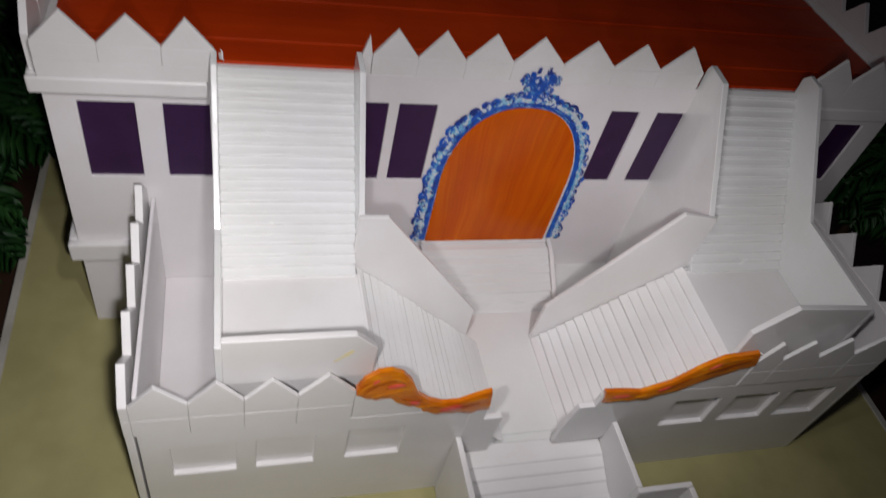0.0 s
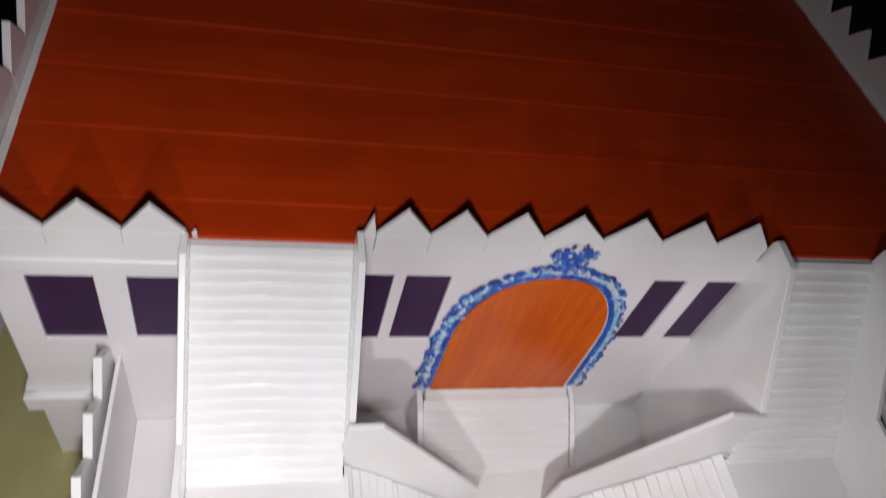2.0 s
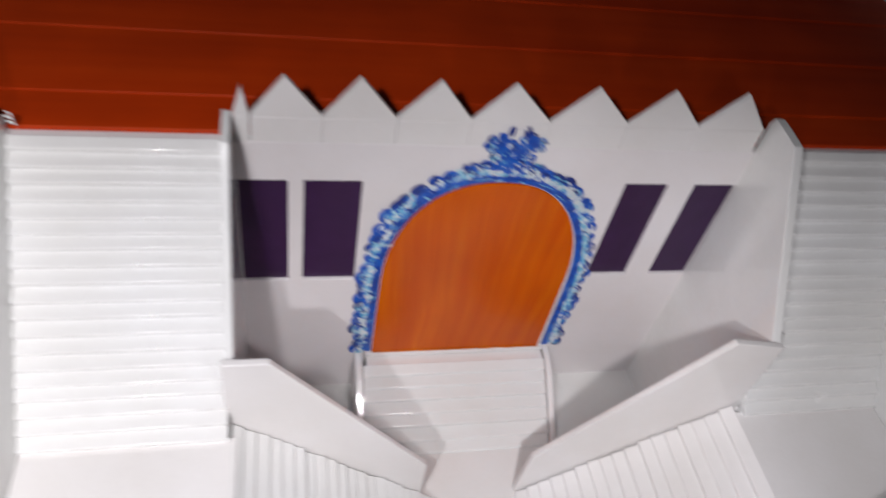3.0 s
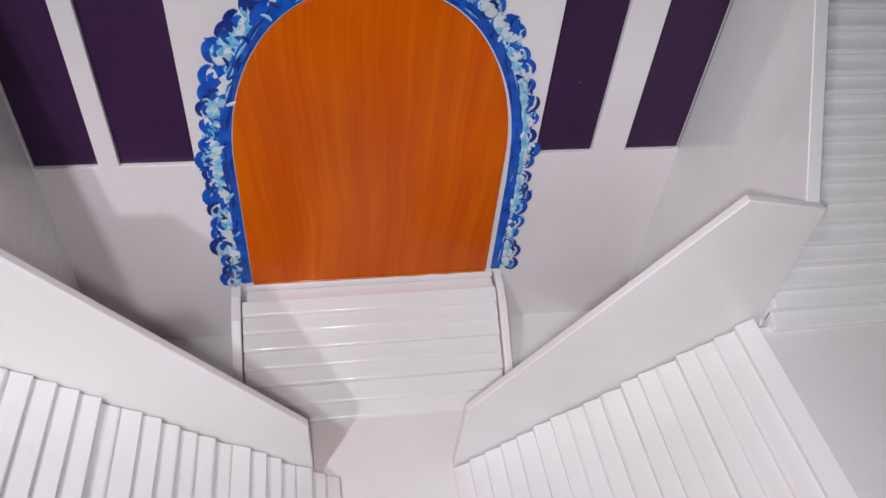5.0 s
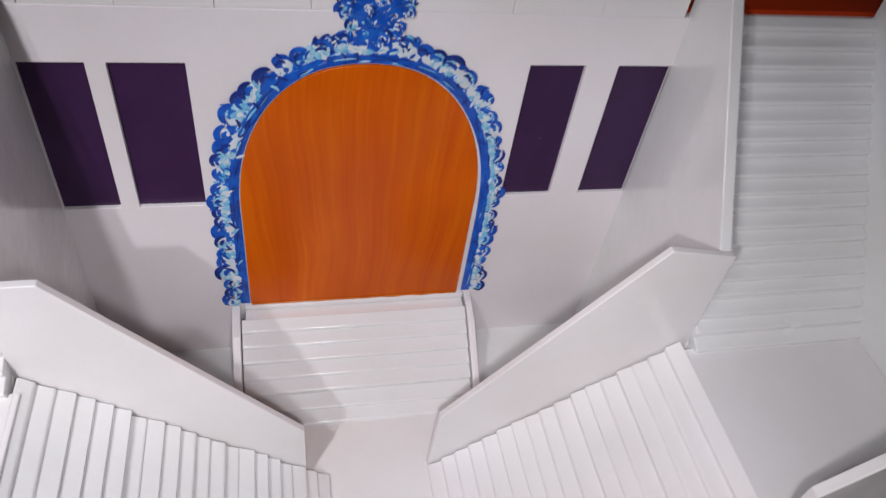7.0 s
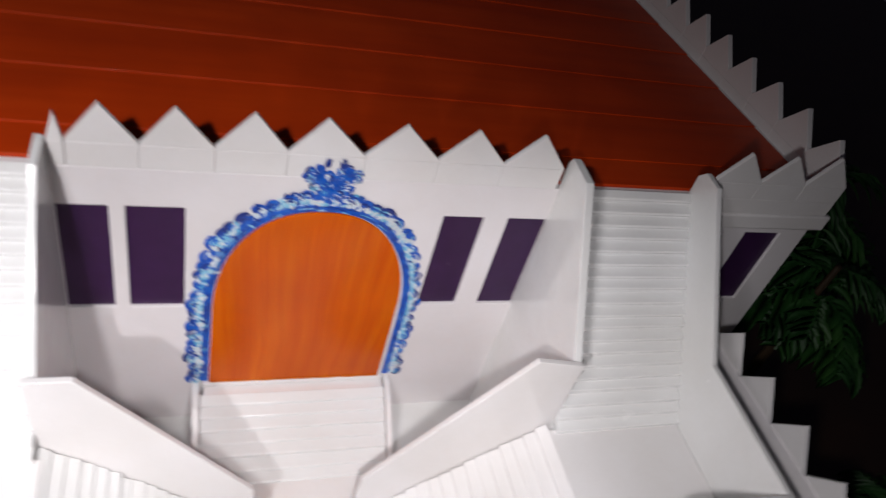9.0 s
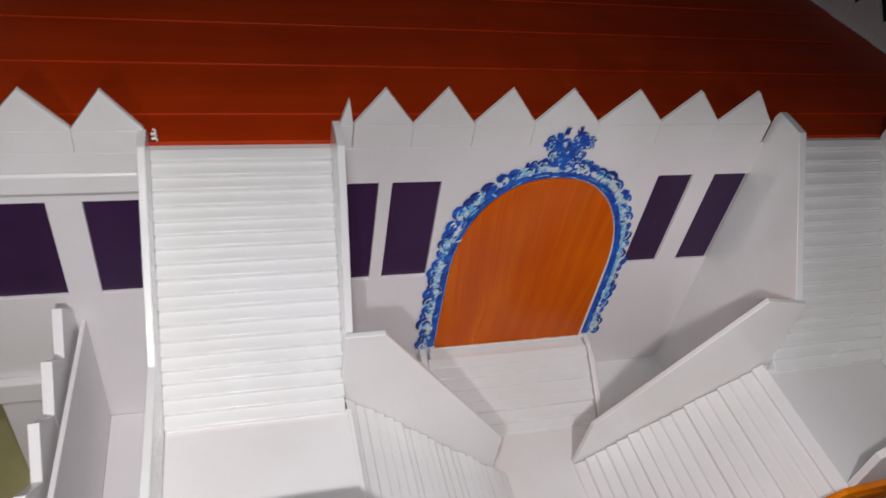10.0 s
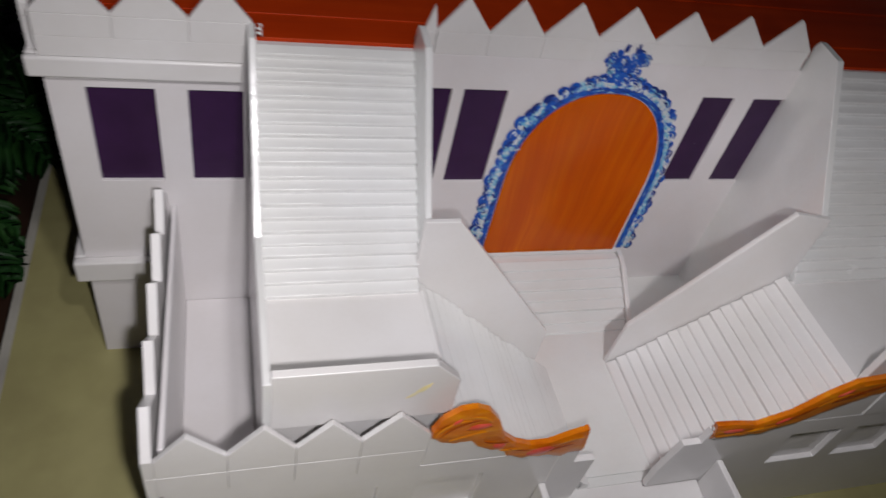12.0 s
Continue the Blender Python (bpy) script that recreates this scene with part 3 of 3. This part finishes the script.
def marbled_paint():
    """Cobalt, pale blue and white paint swirled into one another while wet."""
    m, nt, b = node_material("marbled_blue_paint", 0.3, coat=0.2)
    n = add(nt, "ShaderNodeTexNoise", Scale=210.0, Detail=2.0, Roughness=0.5, Distortion=1.6)
    nt.links.new(coords(nt), n.inputs["Vector"])
    c = ramp(nt, n.outputs["Fac"], [(0.30, (0.004, 0.02, 0.20)), (0.40, (0.004, 0.09, 0.50)), (0.49, (0.02, 0.19, 0.64)), (0.535, (0.30, 0.56, 0.74)),
                                    (0.58, (0.74, 0.79, 0.82)), (0.66, (0.25, 0.52, 0.74)), (0.72, (0.004, 0.08, 0.46))])
    nt.links.new(c, b.inputs["Base Color"])
    bump(nt, b, n.outputs["Fac"], 0.5, 0.0006)
    return m


part("colour_wash", band(0.0, 1.0, gap, lambda u: gap(u) + wash_width(u), -0.004, 0.004, 260), marbled_paint(), surround, "swirled cobalt, pale blue and white paint", soft=0)
part("blue_band", band(0.0, 1.0, gap, lambda u: gap(u) + 0.040, -0.007, 0.007), BLUE, surround, soft=0)


def stroke(bm, x, z, size, turn, curl, width, y, taper=0.5):
    """A raised brush stroke from (x, z): it sets off at the angle turn and curls by that much along its length. taper: where it is widest."""
    n, rows, px, pz = 10, [], x, z
    for k in range(n + 1):
        f = k / n
        a = turn + curl * f
        rise = min(1.0, f / taper) if f < taper else max(0.0, (1 - f) / (1 - taper))
        w = width * max(0.10, rise ** (0.32 if taper == 0.5 else 0.7)) / 2
        nx, nz = -math.sin(a) * w, math.cos(a) * w
        rows.append([bm.verts.new(P(px - nx, y + 0.001, pz - nz)), bm.verts.new(P(px, y - 0.0025, pz)), bm.verts.new(P(px + nx, y + 0.001, pz + nz))])
        px, pz = px + size / n * math.cos(a), pz + size / n * math.sin(a)
    for r0, r1 in zip(rows, rows[1:]):
        for k in range(2):
            f = bm.faces.new((r0[k], r0[k + 1], r1[k + 1], r1[k]))
            f.smooth = True


def foliage_strokes():
    r = random.Random(11)
    sets = {"deep": bmesh.new(), "blue": bmesh.new(), "sky": bmesh.new(), "white": bmesh.new()}

    def put(kind, x, z, size, turn, curl, width, lift, taper=0.5):
        stroke(sets[kind], x, z, size, turn, curl, width, -0.006 - lift - r.random() * 0.001, taper)

    def acanthus(c, out, size, pale=0.88):
        """One curled leaf: a broad pale heart, two or three bold cobalt curls across it and a hooked tip."""
        way = math.atan2(out.y, out.x)
        for k in range(3):
            a = way + (-1.3, 1.4, 0.1)[k] + r.uniform(-0.4, 0.4)
            put(r.choice(("sky", "sky", "white", "white", "white")) if r.random() < pale else "blue", c.x - 0.30 * size * math.cos(a), c.y - 0.30 * size * math.sin(a), size * r.uniform(0.75, 1.0), a, r.uniform(-0.9, 0.9), size * r.uniform(0.42, 0.62), 0.001)
        side = r.choice((-1, 1))
        for rad, wide in ((0.50, 0.27), (0.24, 0.22)):  # an outer lobe and the swirl inside it
            a = way - side * r.uniform(0.9, 1.7)
            rad *= r.uniform(0.85, 1.15)
            put("blue" if r.random() < 0.7 else "deep", c.x + rad * size * math.cos(a), c.y + rad * size * math.sin(a), rad * size * 2.3, a + side * math.pi / 2, side * 2.3, size * wide * r.uniform(0.8, 1.2), 0.003)
        if r.random() < 0.35:
            a = way + r.uniform(-0.9, 0.9)
            put(r.choice(("blue", "deep")), c.x + 0.36 * size * math.cos(a), c.y + 0.36 * size * math.sin(a), size * r.uniform(0.35, 0.5), a, r.choice((-1, 1)) * r.uniform(0.8, 1.8), size * r.uniform(0.20, 0.28), 0.004, 0.3)
        for k in range(2):
            a, d = r.uniform(0, 2 * math.pi), size * r.uniform(0.1, 0.5)
            put(r.choice(("deep", "deep", "blue", "sky", "white")), c.x + d * math.cos(a), c.y + d * math.sin(a), size * r.uniform(0.3, 0.5), a + 1.4, r.uniform(-1.6, 1.6), size * r.uniform(0.10, 0.18), 0.005)

    total = 50
    for k in range(total):
        u = (k + 0.5 + r.uniform(-0.25, 0.25)) / total
        p, o = along(u)
        thin = 0.78 if u > 0.70 else 1.0
        acanthus(p + o * (gap(u) + 0.036 + r.uniform(0.018, 0.040) * thin), o, 0.084 * thin * r.uniform(0.85, 1.2))
    # long streaks of lighter and darker blue in the band itself
    for k in range(90):
        u = r.uniform(0.01, 0.97)
        p, o = along(u)
        q = p + o * (gap(u) + r.uniform(0.006, 0.036))
        put(r.choice(("deep", "blue", "blue", "sky")) if r.random() < 0.7 else "deep", q.x, q.y, r.uniform(0.04, 0.10), math.atan2(-o.x, o.y), r.uniform(-0.3, 0.1), r.uniform(0.004, 0.010), 0.002)
    # a grey-blue strip beside the band on one side
    for k in range(9):
        u = 0.70 + 0.022 * k
        p, o = along(u)
        q = p + o * (gap(u) + 0.050)
        put("sky", q.x, q.y, 0.075, math.atan2(-o.x, o.y), r.uniform(-0.2, 0.2), 0.018, 0.004)
    # crest: a neck over the crown that parts into two plumes, solid cobalt below the lighter curls
    for x, z, size, turn, curl, width in ((-0.10, 1.375, 0.24, 0.0, 0.0, 0.05), (-0.055, 1.42, 0.14, 0.0, 0.0, 0.05), (0.0, 1.40, 0.14, 2.2, -0.9, 0.06), (0.03, 1.40, 0.15, 0.9, 0.9, 0.06),
                                          (-0.10, 1.505, 0.10, 0.3, -0.5, 0.07), (0.04, 1.505, 0.10, 0.2, -0.4, 0.075), (-0.03, 1.47, 0.10, 0.3, 0.1, 0.05)):
        put("blue", x, z, size, turn, curl, width, 0.0)
    for cx, cz, rx, rz, n in ((0.01, 1.385, 0.15, 0.02, 7), (0.015, 1.435, 0.080, 0.025, 5), (-0.055, 1.515, 0.045, 0.036, 6), (0.085, 1.515, 0.045, 0.038, 6)):
        for k in range(n):
            a = 2 * math.pi * (k + r.random() * 0.6) / n
            acanthus(Vector((cx + rx * math.cos(a), cz + rz * math.sin(a))), Vector((math.cos(a), abs(math.sin(a)) + 0.2)), 0.050, 0.55)
            put("blue", cx + rx * r.uniform(-0.6, 0.6), cz + rz * r.uniform(-0.8, 0.8), 0.05, r.uniform(0, 3.1), r.uniform(-1, 1), 0.024, 0.004)
    for cx in (-0.020, 0.056):
        for k in range(4):
            put("deep", cx + r.uniform(-0.012, 0.012), 1.565 + r.uniform(-0.01, 0.01), 0.055, math.pi / 2 + r.uniform(-0.4, 0.4), r.uniform(-0.8, 0.8), 0.016, 0.004, 0.3)
    for key, mat, text in (("deep", DEEP, "navy paint strokes"), ("blue", BLUE, "cobalt paint strokes"), ("sky", SKYBLUE, "pale blue paint strokes"), ("white", STROKE, "white paint strokes")):
        tagged(part("brush_stroke", sets[key], mat, surround, text, soft=0), kind="stuff")


foliage_strokes()
# a faint yellow smear, wiped on in a few dry strokes
bm = bmesh.new()
for x, z, size, turn, width in ((-1.432, 0.755, 0.085, 0.72, 0.020), (-1.408, 0.768, 0.095, 0.82, 0.014), (-1.395, 0.792, 0.075, 0.78, 0.024), (-1.372, 0.795, 0.060, 0.85, 0.010), (-1.362, 0.826, 0.045, 0.75, 0.012)):
    stroke(bm, x, z, size, turn, 0.12, width, -1.5705)
tagged(part("paint_smear", bm, YELLOW, soft=0), "small yellow paint smear on the white balustrade", "paint smear")
brushed("contour", CONTOURS_L, AMBER, scroll_l, "yellow-ochre brush contours")
brushed("dark_contour", DARKS_L, RUST, scroll_l, "rust-brown brush contours")
brushed("contour", CONTOURS_R, AMBER, scroll_r, "yellow-ochre brush contours")
brushed("dark_contour", DARKS_R, RUST, scroll_r, "rust-brown brush contours")

# ---- plants round the board ----
LEAF = painted("dark_green_leaf", [(0.006, 0.028, 0.007), (0.012, 0.055, 0.011), (0.028, 0.09, 0.018)], (1, 1, 1), 30, 0.5, 0.0, specular=0.3)
STEM = painted("brown_stem", [(0.03, 0.018, 0.008), (0.06, 0.035, 0.015)], (1, 1, 0.2), 60, 0.6, 0.0)


def plant(x, y, height, reach, fronds, seed, label):
    """A drooping artificial palm: a stem and arching fronds with broad leaflets."""
    r = random.Random(seed)
    ob = thing("plant", label, "plant", "plants round the board")
    bm = bmesh.new()
    rings = []
    for k in range(6):
        f = k / 5
        rad = 0.05 * (1 - 0.5 * f)
        rings.append([bm.verts.new(P(x + rad * math.cos(a) + 0.04 * f * f, y + rad * math.sin(a), -0.968 + (height + 0.968) * f)) for a in (2 * math.pi * i / 8 for i in range(8))])
    for r0, r1 in zip(rings, rings[1:]):
        for i in range(8):
            bm.faces.new((r0[i], r0[(i + 1) % 8], r1[(i + 1) % 8], r1[i]))
    bm.faces.new(rings[-1])
    part("stem", bm, STEM, ob, soft=0)
    bm = bmesh.new()
    for n in range(fronds):
        turn = 2 * math.pi * (n + r.random() * 0.8) / fronds
        long_, lift, droop = reach * r.uniform(0.7, 1.15), r.uniform(0.1, 0.75), r.uniform(0.5, 1.1)
        base = Vector((x + 0.03, y, height - r.uniform(0.0, 0.35) * (height + 0.9)))
        way = Vector((math.cos(turn), math.sin(turn), 0))
        side = Vector((-way.y, way.x, 0))
        spine = [base + way * long_ * f + Vector((0, 0, long_ * (lift * f - droop * f * f))) for f in (k / 22 for k in range(23))]
        for k in range(2, 22):
            w = side * 0.010
            bm.faces.new([bm.verts.new(P(*q)) for q in (spine[k] - w, spine[k] + w, spine[k + 1] + w, spine[k + 1] - w)])
        for k in range(3, 23, 2):
            f = k / 22
            leaf = 0.46 * long_ * (math.sin(math.pi * (0.15 + 0.75 * f)) + 0.15)
            for sgn in (-1, 1):
                p = spine[k]
                d = (side * sgn + way * r.uniform(0.5, 1.0) + Vector((0, 0, r.uniform(-0.55, 0.1)))).normalized()
                wide = d.cross(Vector((0, 0, 1))).normalized() * 0.055 * r.uniform(0.7, 1.2)
                spots = [(0.22, 0.7), (0.45, 1.0), (0.75, 0.7)]
                arc = [p + d * leaf * g + Vector((0, 0, 0.05 * leaf * math.sin(math.pi * g) - 0.35 * leaf * g * g)) for g in (0.22, 0.45, 0.75, 1.0)]
                mid = [bm.verts.new(P(*q)) for q in [p] + arc]
                for e in (-1, 1):
                    out = [bm.verts.new(P(*(q + wide * e * h + Vector((0, 0, 0.02))))) for q, (g, h) in zip(arc, spots)]
                    bm.faces.new((mid[0], mid[1], out[0])).smooth = True
                    bm.faces.new((mid[1], mid[2], out[1], out[0])).smooth = True
                    bm.faces.new((mid[2], mid[3], out[2], out[1])).smooth = True
                    bm.faces.new((mid[3], mid[4], out[2])).smooth = True
    tagged(part("leaves", bm, LEAF, ob, soft=0), kind="stuff")


plant(4.05, 0.35, 0.62, 0.62, 16, 1, "dark green artificial palm beside the board edge")
plant(4.45, -1.25, -0.45, 0.55, 10, 2, "low dark green artificial palm beside the board")
plant(4.60, 1.30, 0.75, 0.7, 14, 6, "dark green artificial palm beside the board edge")
plant(-4.00, 1.75, -0.25, 0.60, 18, 3, "low dark green glossy plant beside the board")
plant(-4.05, 0.85, -0.45, 0.55, 16, 4, "low dark green glossy plant beside the board")
plant(-4.35, 2.70, 0.15, 0.70, 16, 5, "dark green glossy plant beside the board")
plant(-4.2, 0.0, -0.6, 0.5, 12, 7, "low dark green glossy plant beside the board")


# a curl of dried glue at the head of the roof staircase
def glue_curl():
    r, turns = 0.005, 26
    pts = [P(-1.985 + 0.010 * math.sin(k * 0.55) + 0.004 * k / turns, 0.012 + 0.002 * k / turns, 1.60 - 0.055 * k / turns + 0.008 * math.cos(k * 0.55)) for k in range(turns + 1)]
    bm = bmesh.new()
    rings = []
    for k, p in enumerate(pts):
        q = pts[min(k + 1, turns)] - pts[max(k - 1, 0)]
        turn = q.to_track_quat("Z", "X").to_matrix()
        rings.append([bm.verts.new(p + turn @ Vector((r * S * math.cos(a), r * S * math.sin(a), 0))) for a in (math.pi / 3 * i for i in range(6))])
    for r0, r1 in zip(rings, rings[1:]):
        for i in range(6):
            bm.faces.new((r0[i], r0[(i + 1) % 6], r1[(i + 1) % 6], r1[i])).smooth = True
    bm.faces.new(rings[0][::-1])
    bm.faces.new(rings[-1])
    return bm


part("glue_curl", glue_curl(), GLOSS, palace, "hard curl of white glue", soft=0)
